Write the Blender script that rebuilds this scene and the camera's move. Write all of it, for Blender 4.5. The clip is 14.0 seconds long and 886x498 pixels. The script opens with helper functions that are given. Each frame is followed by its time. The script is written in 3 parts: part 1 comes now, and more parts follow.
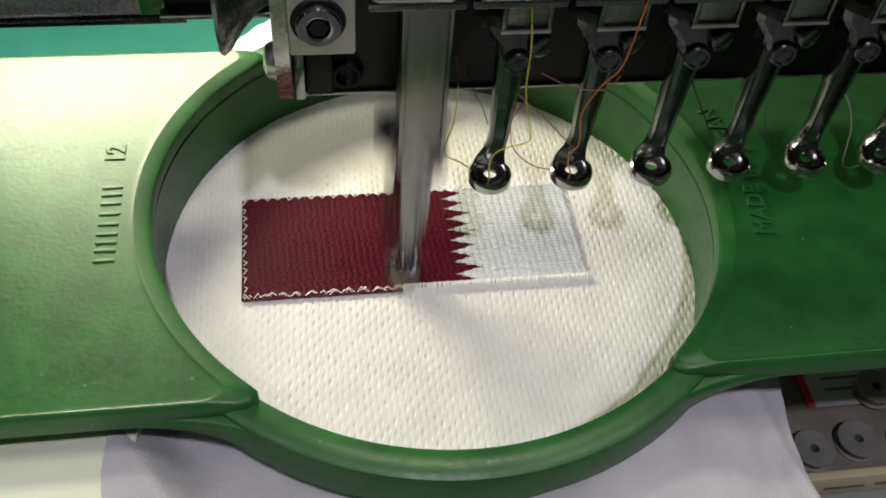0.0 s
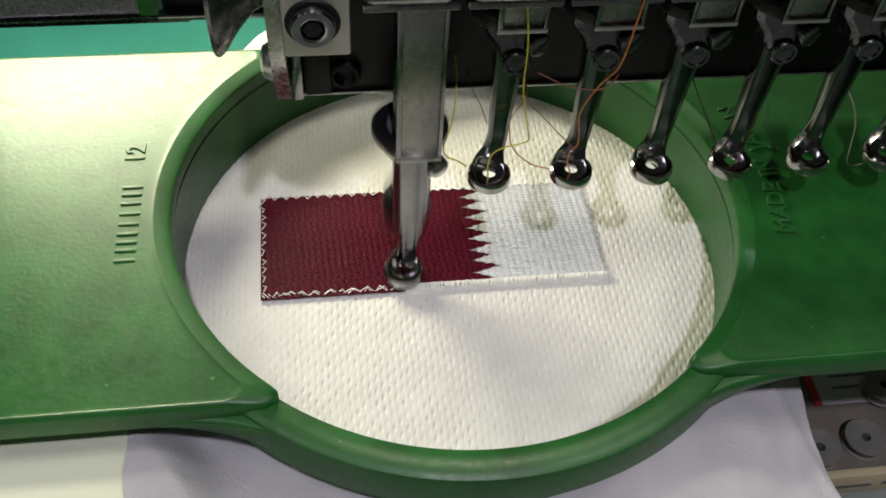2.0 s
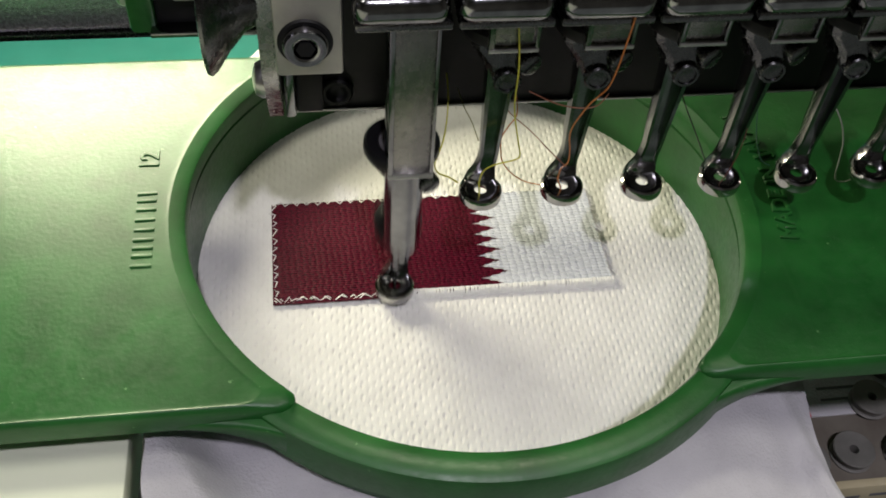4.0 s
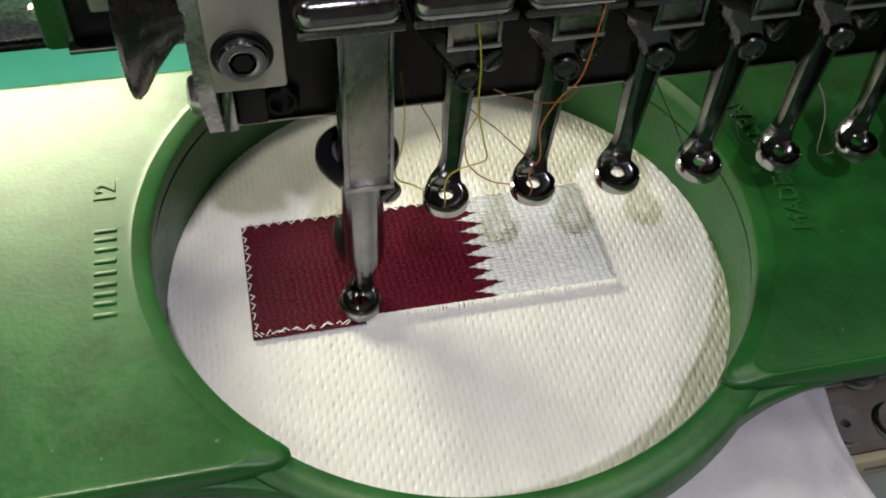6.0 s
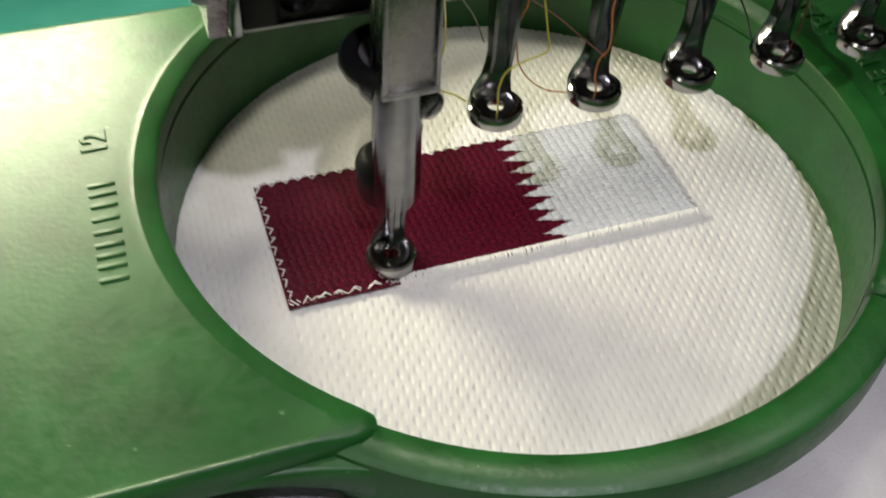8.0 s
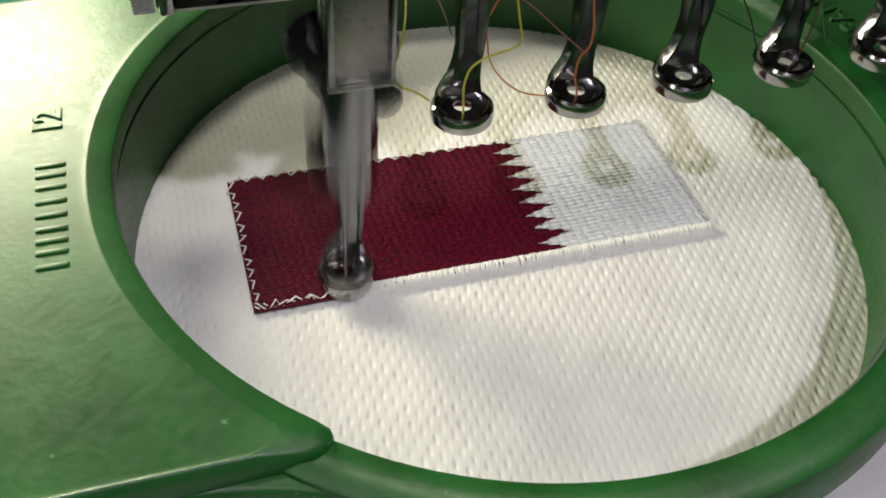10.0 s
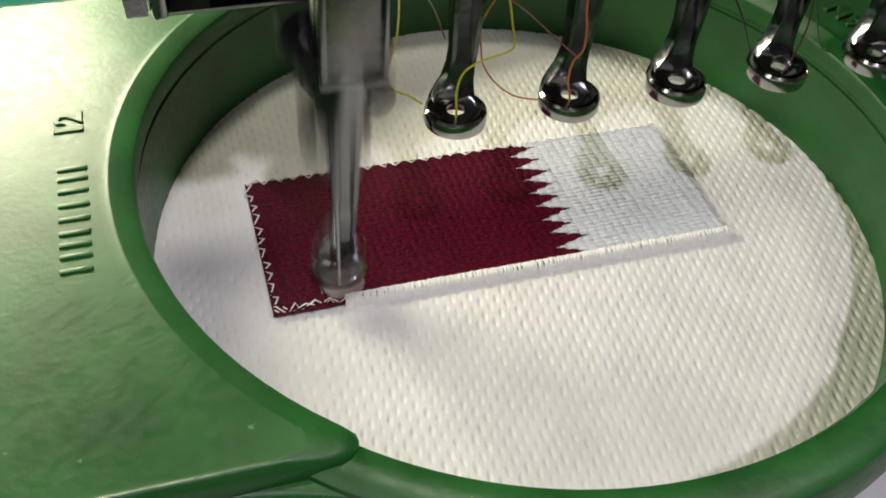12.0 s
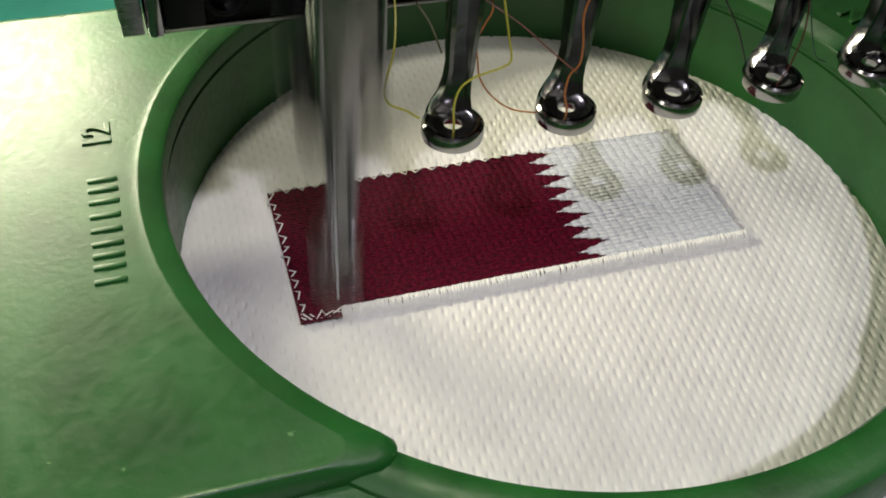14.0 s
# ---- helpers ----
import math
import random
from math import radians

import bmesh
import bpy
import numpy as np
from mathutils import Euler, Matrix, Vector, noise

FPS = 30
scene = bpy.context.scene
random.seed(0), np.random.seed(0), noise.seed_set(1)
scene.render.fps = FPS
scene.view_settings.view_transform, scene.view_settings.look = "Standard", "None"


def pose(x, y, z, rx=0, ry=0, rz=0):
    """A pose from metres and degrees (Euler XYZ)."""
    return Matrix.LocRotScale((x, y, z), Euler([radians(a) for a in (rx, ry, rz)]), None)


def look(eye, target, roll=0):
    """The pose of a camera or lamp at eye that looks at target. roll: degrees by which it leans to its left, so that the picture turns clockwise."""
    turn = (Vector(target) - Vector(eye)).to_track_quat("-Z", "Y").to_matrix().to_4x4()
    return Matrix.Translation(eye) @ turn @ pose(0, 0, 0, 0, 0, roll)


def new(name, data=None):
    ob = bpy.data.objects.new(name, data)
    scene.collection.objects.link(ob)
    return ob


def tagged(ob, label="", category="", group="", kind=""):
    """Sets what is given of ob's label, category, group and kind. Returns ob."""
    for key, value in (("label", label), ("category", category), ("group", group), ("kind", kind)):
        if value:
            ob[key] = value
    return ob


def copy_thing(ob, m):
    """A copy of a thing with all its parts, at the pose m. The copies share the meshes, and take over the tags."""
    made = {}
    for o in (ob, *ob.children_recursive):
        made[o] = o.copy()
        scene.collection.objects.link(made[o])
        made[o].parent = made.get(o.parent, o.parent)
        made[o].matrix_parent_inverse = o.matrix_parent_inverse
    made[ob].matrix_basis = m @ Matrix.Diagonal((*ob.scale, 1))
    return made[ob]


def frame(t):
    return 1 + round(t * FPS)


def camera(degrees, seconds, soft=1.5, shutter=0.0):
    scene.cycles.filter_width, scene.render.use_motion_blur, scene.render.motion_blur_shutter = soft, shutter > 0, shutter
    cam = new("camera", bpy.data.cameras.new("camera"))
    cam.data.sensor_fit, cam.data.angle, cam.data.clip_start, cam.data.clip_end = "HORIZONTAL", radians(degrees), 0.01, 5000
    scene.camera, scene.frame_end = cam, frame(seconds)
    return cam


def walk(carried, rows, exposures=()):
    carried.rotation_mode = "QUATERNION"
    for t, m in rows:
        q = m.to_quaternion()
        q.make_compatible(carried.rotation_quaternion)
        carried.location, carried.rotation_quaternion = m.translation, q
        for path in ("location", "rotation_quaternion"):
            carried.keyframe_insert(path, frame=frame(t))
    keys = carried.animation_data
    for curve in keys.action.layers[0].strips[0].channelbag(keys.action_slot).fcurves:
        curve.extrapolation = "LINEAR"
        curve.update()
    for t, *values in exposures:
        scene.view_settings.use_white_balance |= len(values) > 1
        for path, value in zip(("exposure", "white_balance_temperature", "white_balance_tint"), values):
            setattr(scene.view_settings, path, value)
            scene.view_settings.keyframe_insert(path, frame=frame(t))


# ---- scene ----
from collections import defaultdict

DM = 0.1          # shapes below are written in decimetres; DM turns them into metres
SECONDS = 14.0
CAMERA_ROWS = [
    (0.0, pose(0.01668, -0.13777, 0.17485, 41.002, -3.446, -7.448)),
    (0.5, pose(0.01771, -0.13780, 0.17557, 40.248, -3.066, -6.956)),
    (1.0, pose(0.01856, -0.13719, 0.17648, 40.577, -2.946, -7.025)),
    (1.5, pose(0.01833, -0.13746, 0.17593, 40.771, -2.650, -6.911)),
    (2.0, pose(0.02034, -0.13689, 0.17574, 40.542, -2.683, -6.862)),
    (2.5, pose(0.02008, -0.13475, 0.17720, 40.413, -2.832, -6.937)),
    (3.0, pose(0.01833, -0.13608, 0.17789, 40.649, -3.001, -7.052)),
    (5.5, pose(0.02333, -0.13371, 0.17550, 41.025, -3.055, -8.194)),
    (6.0, pose(0.02115, -0.11914, 0.17169, 39.186, -2.357, -12.015)),
    (6.5, pose(0.01334, -0.11248, 0.16781, 37.839, -2.315, -15.754)),
    (7.0, pose(0.00530, -0.11223, 0.16255, 38.719, -1.334, -18.037)),
    (7.5, pose(-0.00206, -0.10815, 0.15353, 41.330, -1.491, -19.053)),
    (8.0, pose(0.00343, -0.10797, 0.13259, 42.203, -2.181, -18.545)),
    (8.5, pose(0.00986, -0.09967, 0.12560, 42.693, -3.128, -17.213)),
    (9.0, pose(0.01554, -0.10078, 0.11776, 43.881, -2.900, -16.387)),
    (11.5, pose(0.01526, -0.10114, 0.11797, 44.375, -3.311, -16.395)),
    (12.0, pose(0.01643, -0.10087, 0.11861, 44.081, -3.220, -16.238)),
    (12.5, pose(0.01572, -0.10072, 0.11949, 43.612, -3.497, -16.450)),
    (13.0, pose(0.01791, -0.10145, 0.11812, 44.497, -2.974, -16.707)),
    (13.5, pose(0.01533, -0.10003, 0.11806, 44.297, -2.978, -16.838)),
    (14.0, pose(0.01611, -0.09980, 0.11954, 44.397, -3.031, -16.876)),
]

HOOP_ROWS = [(0.0, 0.00000, -0.00000), (0.5, 0.00100, 0.00009), (1.0, 0.00217, 0.00252), (1.5, 0.00299, 0.00197), (2.0, 0.00406, -0.00023), (2.5, 0.00537, 0.00044), (3.0, 0.00638, 0.00232), (5.5, 0.01232, 0.00096), (6.0, 0.01323, -0.00065), (6.5, 0.01417, 0.00081), (7.0, 0.01507, 0.00200), (7.5, 0.01577, 0.00021), (8.0, 0.01674, -0.00122), (8.5, 0.01797, 0.00045), (9.0, 0.01918, 0.00147), (11.5, 0.02415, -0.00042), (12.0, 0.02519, -0.00040), (12.5, 0.02629, 0.00163), (13.0, 0.02774, 0.00235), (13.5, 0.02853, -0.00035), (14.0, 0.02978, 0.00003)]

FOV = 49.15


cam = camera(FOV, SECONDS, soft=1.75, shutter=0.55)
walk(cam, CAMERA_ROWS, [(0, -0.02), (1.5, -0.02), (3, 0.02), (6, 0.04), (7.5, 0.04), (9, 0.0), (11.5, 0.06), (13, 0.01), (14, 0.01)])

# ---- world, lamps, exposure ----
world = bpy.data.worlds.new("room_air")
world.use_nodes = True
scene.world = world
world.node_tree.nodes["Background"].inputs[0].default_value = (0.75, 0.85, 1.0, 1)
world.node_tree.nodes["Background"].inputs[1].default_value = 0.07
scene.view_settings.exposure = 0.0


def lamp(name, at, target, size, watts, colour, shape="DISK"):
    data = bpy.data.lights.new(name, "AREA")
    data.shape, data.size, data.energy, data.color = shape, size, watts, colour
    ob = new(name, data)
    ob.matrix_world = look(at, target)
    return ob


# ceiling light behind the operator: it throws the faint shadows of the feet backwards
lamp("ceiling_and_fill_lamp", (0.06, -0.72, 1.44), (0.05, 0.01, 0), 0.065, 9.3, (0.95, 0.895, 1.0))
# an unseen overhead light added on the left as soft fill
lamp("ceiling_and_fill_lamp", (-0.85, -0.25, 1.60), (0.05, 0.01, 0), 0.5, 3.4, (1.0, 0.965, 0.87))
# and another added across the room, filling the shadows and the right plate
lamp("ceiling_and_fill_lamp", (0.85, -0.25, 1.60), (0.05, 0.01, 0), 0.5, 5.4, (1.0, 0.965, 0.87))
# a warmer one behind the machine
lamp("ceiling_and_fill_lamp", (0.22, 0.52, 1.60), (0.05, 0.03, 0), 0.30, 8.5, (1.0, 0.96, 0.74))
# the machine's own work lamp, at the back beside the arm
tube_lamp = lamp("work_lamp", (-0.048, 0.128, 0.084), (-0.018, 0.008, 0.002), 0.095, 0.46, (1.0, 0.95, 0.68), "RECTANGLE")
tube_lamp.data.size_y = 0.026


# ---- materials ----
def shader(name, colour, rough=0.5, metal=0.0, sheen=0.0, coat=0.0):
    m = bpy.data.materials.new(name)
    m.use_nodes = True
    b = m.node_tree.nodes["Principled BSDF"]
    b.inputs["Base Color"].default_value = (*colour, 1)
    b.inputs["Roughness"].default_value = rough
    b.inputs["Metallic"].default_value = metal
    b.inputs["Sheen Weight"].default_value = sheen
    b.inputs["Coat Weight"].default_value = coat
    return m


def tex(m, scale, detail=3.0, stretch=None, kind="ShaderNodeTexNoise"):
    """A noise at object scale; gives its factor socket."""
    n = m.node_tree.nodes
    co = n.new("ShaderNodeTexCoord")
    t = n.new(kind)
    t.inputs["Scale"].default_value = scale
    if kind == "ShaderNodeTexNoise":
        t.inputs["Detail"].default_value = detail
    src = co.outputs["Object"]
    if stretch:
        mp = n.new("ShaderNodeMapping")
        mp.inputs["Scale"].default_value = stretch
        m.node_tree.links.new(src, mp.inputs["Vector"])
        src = mp.outputs["Vector"]
    m.node_tree.links.new(src, t.inputs["Vector"])
    return t.outputs[0]


def ramp(m, fac, stops):
    r = m.node_tree.nodes.new("ShaderNodeValToRGB")
    while len(r.color_ramp.elements) < len(stops):
        r.color_ramp.elements.new(0.5)
    for e, (p, c) in zip(r.color_ramp.elements, stops):
        e.position, e.color = p, (*c, 1) if len(c) == 3 else c
    m.node_tree.links.new(fac, r.inputs["Fac"])
    return r.outputs["Color"]


def wire(m, out, socket):
    m.node_tree.links.new(out, m.node_tree.nodes["Principled BSDF"].inputs[socket])


def bump(m, fac, strength, distance, after=None):
    b = m.node_tree.nodes.new("ShaderNodeBump")
    b.inputs["Strength"].default_value, b.inputs["Distance"].default_value = strength, distance
    m.node_tree.links.new(fac, b.inputs["Height"])
    if after is not None:
        m.node_tree.links.new(after, b.inputs["Normal"])
    wire(m, b.outputs["Normal"], "Normal")
    return b.outputs["Normal"]


def grey(a, b):
    return [(0.3, (a, a, a)), (0.7, (b, b, b))]


def mottled(name, dark, light, rough, scale, metal=0.0, grain=0.0, grain_scale=900, coat=0.0, sheen=0.0):
    """Colour and gloss that vary at two scales, with a fine grain in relief."""
    m = shader(name, light, rough[0], metal, sheen, coat)
    wire(m, ramp(m, tex(m, scale, 6), [(0.3, dark), (0.7, light)]), "Base Color")
    wire(m, ramp(m, tex(m, scale * 7, 4), grey(*rough)), "Roughness")
    if grain:
        bump(m, tex(m, grain_scale, 2), grain, 0.0004)
    return m


GREEN = mottled("green_paint", (0.0052, 0.062, 0.0085), (0.0120, 0.110, 0.0175), (0.34, 0.46), 85, grain=0.12, grain_scale=1000)
GREEN.node_tree.nodes["Principled BSDF"].inputs["Specular IOR Level"].default_value = 0.5


def worn(m, speck, scale, cut):
    """Sparse pale specks and scuffs over a paint's own colour."""
    n, link = m.node_tree.nodes, m.node_tree.links
    b = n["Principled BSDF"]
    old = b.inputs["Base Color"].links[0].from_socket
    specks = ramp(m, tex(m, scale, 2), [(cut, (0, 0, 0)), (cut + 0.03, (1, 1, 1))])
    scuffs = ramp(m, tex(m, scale * 0.25, 5, (1, 0.06, 1)), [(0.62, (0, 0, 0)), (0.74, (0.10, 0.10, 0.10))])
    add = n.new("ShaderNodeMix")
    add.data_type, add.blend_type = "RGBA", "LIGHTEN"
    add.inputs["Factor"].default_value = 1.0
    link.new(specks, add.inputs["A"])
    link.new(scuffs, add.inputs["B"])
    mix = n.new("ShaderNodeMix")
    mix.data_type = "RGBA"
    mix.inputs["B"].default_value = (*speck, 1)
    link.new(add.outputs["Result"], mix.inputs["Factor"])
    link.new(old, mix.inputs["A"])
    link.new(mix.outputs["Result"], b.inputs["Base Color"])


worn(GREEN, (0.08, 0.20, 0.07), 620, 0.755)
CHROME = mottled("polished_steel", (0.13, 0.13, 0.14), (0.26, 0.26, 0.27), (0.10, 0.22), 260, metal=1.0)
RING_STEEL = mottled("rubbed_steel", (0.34, 0.335, 0.33), (0.47, 0.46, 0.45), (0.09, 0.17), 260, metal=1.0)
STEEL = mottled("brushed_steel", (0.34, 0.34, 0.34), (0.52, 0.51, 0.50), (0.28, 0.45), 200, metal=1.0, grain=0.1)
DARK_STEEL = mottled("dark_steel", (0.085, 0.085, 0.09), (0.12, 0.12, 0.125), (0.20, 0.32), 150, metal=1.0)
BAR = mottled("worn_steel", (0.23, 0.23, 0.225), (0.37, 0.37, 0.36), (0.20, 0.34), 120, metal=1.0)
BLACK = mottled("black_enamel", (0.006, 0.006, 0.007), (0.013, 0.013, 0.014), (0.34, 0.52), 120)
BLACK.node_tree.nodes["Principled BSDF"].inputs["Specular IOR Level"].default_value = 0.14
FELT = mottled("grey_felt", (0.10, 0.095, 0.10), (0.16, 0.15, 0.155), (0.8, 0.95), 300, grain=0.5, grain_scale=2500)
SLIDE = mottled("satin_steel", (0.15, 0.145, 0.14), (0.24, 0.235, 0.225), (0.20, 0.32), 90, metal=1.0)
BEIGE = mottled("satin_nickel", (0.30, 0.285, 0.275), (0.40, 0.38, 0.36), (0.35, 0.5), 150, metal=0.6)
SPECKLED = mottled("hammered_grey", (0.24, 0.20, 0.27), (0.80, 0.73, 0.84), (0.16, 0.34), 1100, metal=0.8, grain=0.5, grain_scale=1500)
CLOTH = mottled("white_cloth", (0.50, 0.49, 0.53), (0.62, 0.61, 0.65), (0.9, 1.0), 70, grain=0.8, grain_scale=1300, sheen=0.3)
PIQUE = mottled("pique_cotton", (0.67, 0.66, 0.65), (0.75, 0.74, 0.73), (0.85, 1.0), 120, grain=0.25, grain_scale=4200, sheen=0.15)
WHITE_THREAD = mottled("white_rayon", (0.50, 0.52, 0.57), (0.63, 0.65, 0.70), (0.35, 0.55), 900)
BORDER_THREAD = mottled("bright_white_rayon", (0.78, 0.77, 0.75), (0.86, 0.85, 0.83), (0.35, 0.5), 900)
MAROON_THREAD = mottled("maroon_rayon", (0.016, 0.0004, 0.0034), (0.118, 0.0022, 0.0190), (0.40, 0.58), 1500)
MAROON_THREAD.node_tree.nodes["Principled BSDF"].inputs["Specular IOR Level"].default_value = 0.10
TEAL = mottled("teal_table", (0.030, 0.23, 0.17), (0.045, 0.29, 0.22), (0.35, 0.5), 30)
PAPER = mottled("cream_board", (0.86, 0.90, 0.72), (0.90, 0.94, 0.77), (0.6, 0.8), 40)
SLATE = mottled("grey_laminate", (0.20, 0.23, 0.22), (0.28, 0.31, 0.30), (0.45, 0.6), 50)
CARD = mottled("buff_card", (0.42, 0.36, 0.22), (0.55, 0.48, 0.32), (0.6, 0.8), 60)
BOBBIN = mottled("grey_plastic", (0.15, 0.145, 0.135), (0.22, 0.215, 0.20), (0.4, 0.6), 150)
TRAY = mottled("brown_grey_plastic", (0.13, 0.11, 0.09), (0.20, 0.18, 0.15), (0.5, 0.7), 90)
WALL = mottled("room_wall", (0.26, 0.255, 0.24), (0.33, 0.325, 0.30), (0.8, 0.95), 2)
# paler finish, so the rear wall bounces light onto steel and paint
PALE_BOUNCE_WALL = mottled("pale_bounce_wall", (0.74, 0.73, 0.64), (0.80, 0.79, 0.70), (0.8, 0.95), 2)
RED = mottled("red_print", (0.5, 0.03, 0.04), (0.6, 0.05, 0.06), (0.5, 0.6), 60)
INK = mottled("grey_ink", (0.10, 0.10, 0.11), (0.14, 0.14, 0.15), (0.6, 0.8), 100)


def thread_paint(name, colour):
    return mottled(name, tuple(c * 0.6 for c in colour), colour, (0.35, 0.55), 2500)


# ---- shape helpers ----
def part(name, bm, material, parent=None, label="", sharp=35):
    """Links a bmesh written in decimetres as one mesh, under a thing or a part."""
    for v in bm.verts:
        v.co *= DM
    bmesh.ops.recalc_face_normals(bm, faces=bm.faces)
    me = bpy.data.meshes.new(name)
    bm.to_mesh(me)
    bm.free()
    return mesh_part(name, me, material, parent, label, sharp)


def mesh_part(name, me, material, parent=None, label="", sharp=35):
    me.shade_smooth()
    me.set_sharp_from_angle(angle=radians(sharp))
    me.materials.append(material)
    ob = new(name, me)
    if parent is not None:
        ob.parent = parent
    if label:
        tagged(ob, label)
    return ob


def thing(name, label, category, at=(0, 0, 0), group="", kind=""):
    ob = new(name)
    ob.location = Vector(at) * DM
    ob.empty_display_size = 0.01
    return tagged(ob, label, category, group, kind)


def box(bm, lo, hi, bevel=0.0, seg=2):
    res = bmesh.ops.create_cube(bm, size=1.0)
    for v in res["verts"]:
        v.co = Vector([(lo[i] + hi[i]) / 2 + v.co[i] * (hi[i] - lo[i]) for i in range(3)])
    if bevel:
        edges = list({e for v in res["verts"] for e in v.link_edges})
        bmesh.ops.bevel(bm, geom=edges, offset=bevel, segments=seg, affect="EDGES", profile=0.5)
    return bm


def lathe(bm, profile, at=(0, 0, 0), seg=40, turn=None, closed=False):
    """Turns a profile of (radius, height) about an upright axis; turn: a rotation matrix."""
    rings = []
    for r, z in profile:
        ring = []
        for k in range(seg):
            a = 2 * math.pi * k / seg
            v = Vector((r * math.cos(a), r * math.sin(a), z))
            ring.append(bm.verts.new((turn @ v if turn else v) + Vector(at)))
        rings.append(ring)
    pairs = list(zip(rings, rings[1:])) + ([(rings[-1], rings[0])] if closed else [])
    for a, b in pairs:
        for k in range(seg):
            bm.faces.new((a[k], a[(k + 1) % seg], b[(k + 1) % seg], b[k]))
    if not closed:
        bm.faces.new(rings[0])
        bm.faces.new(rings[-1])
    return bm


def tube(bm, pts, r, seg=6):
    """A round thread or rod along points."""
    pts = [Vector(p) for p in pts]
    rings = []
    for i, p in enumerate(pts):
        d = (pts[min(i + 1, len(pts) - 1)] - pts[max(i - 1, 0)]).normalized()
        side = d.orthogonal().normalized() if not rings else (rings_side - d * rings_side.dot(d)).normalized()
        rings_side = side
        up = d.cross(side)
        rings.append([bm.verts.new(p + (side * math.cos(2 * math.pi * k / seg) + up * math.sin(2 * math.pi * k / seg)) * r) for k in range(seg)])
    for a, b in zip(rings, rings[1:]):
        for k in range(seg):
            bm.faces.new((a[k], a[(k + 1) % seg], b[(k + 1) % seg], b[k]))
    bm.faces.new(rings[0])
    bm.faces.new(rings[-1])
    return bm


def smooth_path(pts, n=8):
    """Catmull-Rom through the points."""
    P = [Vector(p) for p in pts]
    P = [2 * P[0] - P[1]] + P + [2 * P[-1] - P[-2]]
    out = []
    for i in range(1, len(P) - 2):
        a, b, c, d = P[i - 1:i + 3]
        for k in range(n):
            t = k / n
            out.append(0.5 * (2 * b + (c - a) * t + (2 * a - 5 * b + 4 * c - d) * t * t + (3 * b - a - 3 * c + d) * t ** 3))
    return out + [P[-2]]


def prism(bm, outline, z0, z1, bevel=0.0, seg=3):
    lo = [bm.verts.new((x, y, z0)) for x, y in outline]
    hi = [bm.verts.new((x, y, z1)) for x, y in outline]
    n = len(outline)
    bm.faces.new(lo[::-1])
    top = bm.faces.new(hi)
    for k in range(n):
        bm.faces.new((lo[k], lo[(k + 1) % n], hi[(k + 1) % n], hi[k]))
    if bevel:
        bmesh.ops.bevel(bm, geom=list(top.edges), offset=bevel, segments=seg, affect="EDGES", profile=0.5)
    return bm


def height_mesh(name, xs, ys, f, keep=None, warp=None):
    """A sheet over a grid with heights f(X, Y); keep drops the cells outside. Decimetres."""
    X, Y = np.meshgrid(xs, ys)
    if warp:
        X = warp(X, Y)
    co = np.stack([X, Y, f(X, Y)], -1).reshape(-1, 3) * DM
    nx, ny = len(xs), len(ys)
    i = (np.arange(ny - 1)[:, None] * nx + np.arange(nx - 1)[None]).reshape(-1)
    quads = np.stack([i, i + 1, i + nx + 1, i + nx], -1)
    if keep is not None:
        quads = quads[keep(X, Y).reshape(-1)[quads].all(1)]
    used = np.unique(quads)
    back = np.zeros(nx * ny, int)
    back[used] = np.arange(len(used))
    co, quads = co[used], back[quads]
    me = bpy.data.meshes.new(name)
    me.vertices.add(len(co))
    me.vertices.foreach_set("co", co.astype(np.float32).ravel())
    me.loops.add(quads.size)
    me.loops.foreach_set("vertex_index", quads.astype(np.int32).ravel())
    me.polygons.add(len(quads))
    me.polygons.foreach_set("loop_start", np.arange(0, quads.size, 4, dtype=np.int32))
    me.update(calc_edges=True)
    me.validate()
    return me


def letters(name, text, size, material, parent, at, turn, raise_by=0.006, label=""):
    """Raised lettering in the built-in font; at in decimetres, turn in degrees about z."""
    cu = bpy.data.curves.new(name, "FONT")
    cu.body, cu.size, cu.extrude, cu.bevel_depth, cu.bevel_resolution = text, size * DM, raise_by * DM, 0.002 * DM, 1
    cu.align_x = cu.align_y = "CENTER"
    tmp = bpy.data.objects.new(name, cu)
    scene.collection.objects.link(tmp)
    me = bpy.data.meshes.new_from_object(tmp.evaluated_get(bpy.context.evaluated_depsgraph_get()))
    bpy.data.objects.remove(tmp)
    me.transform(pose(at[0] * DM, at[1] * DM, at[2] * DM, 0, 0, turn))
    return mesh_part(name, me, material, parent, label)


# ---- the room that closes the place ----
def room():
    def wall(name, lo, hi, paint=WALL):
        bm = bmesh.new()
        box(bm, lo, hi)
        tagged(part(name, bm, paint), "plain pale unseen workshop wall", "wall", kind="structure")
    # out of view; lighter than the other walls to serve as a reflector
    wall("wall_north", (-20, 20, -9), (20, 21, 18), PALE_BOUNCE_WALL)
    wall("wall_south", (-20, -21, -9), (20, -20, 18))
    wall("wall_east", (20, -21, -9), (21, 21, 18))
    wall("wall_west", (-21, -21, -9), (-20, 21, 18))
    bm = bmesh.new()
    box(bm, (-21, -21, -9.5), (21, 21, -9))
    tagged(part("floor", bm, WALL), "plain pale workshop floor", "floor", kind="structure")
    bm = bmesh.new()
    box(bm, (-21, -21, 18), (21, 21, 18.5))
    tagged(part("ceiling", bm, WALL), "plain pale workshop ceiling", "ceiling", kind="structure")


# ---- the hoop and its fabric ----
CX, CY = 0.443, 0.098
R_LOW, R_IN = 0.622, 0.622     # inner wall at the fabric, at the rim
TOP = 0.222


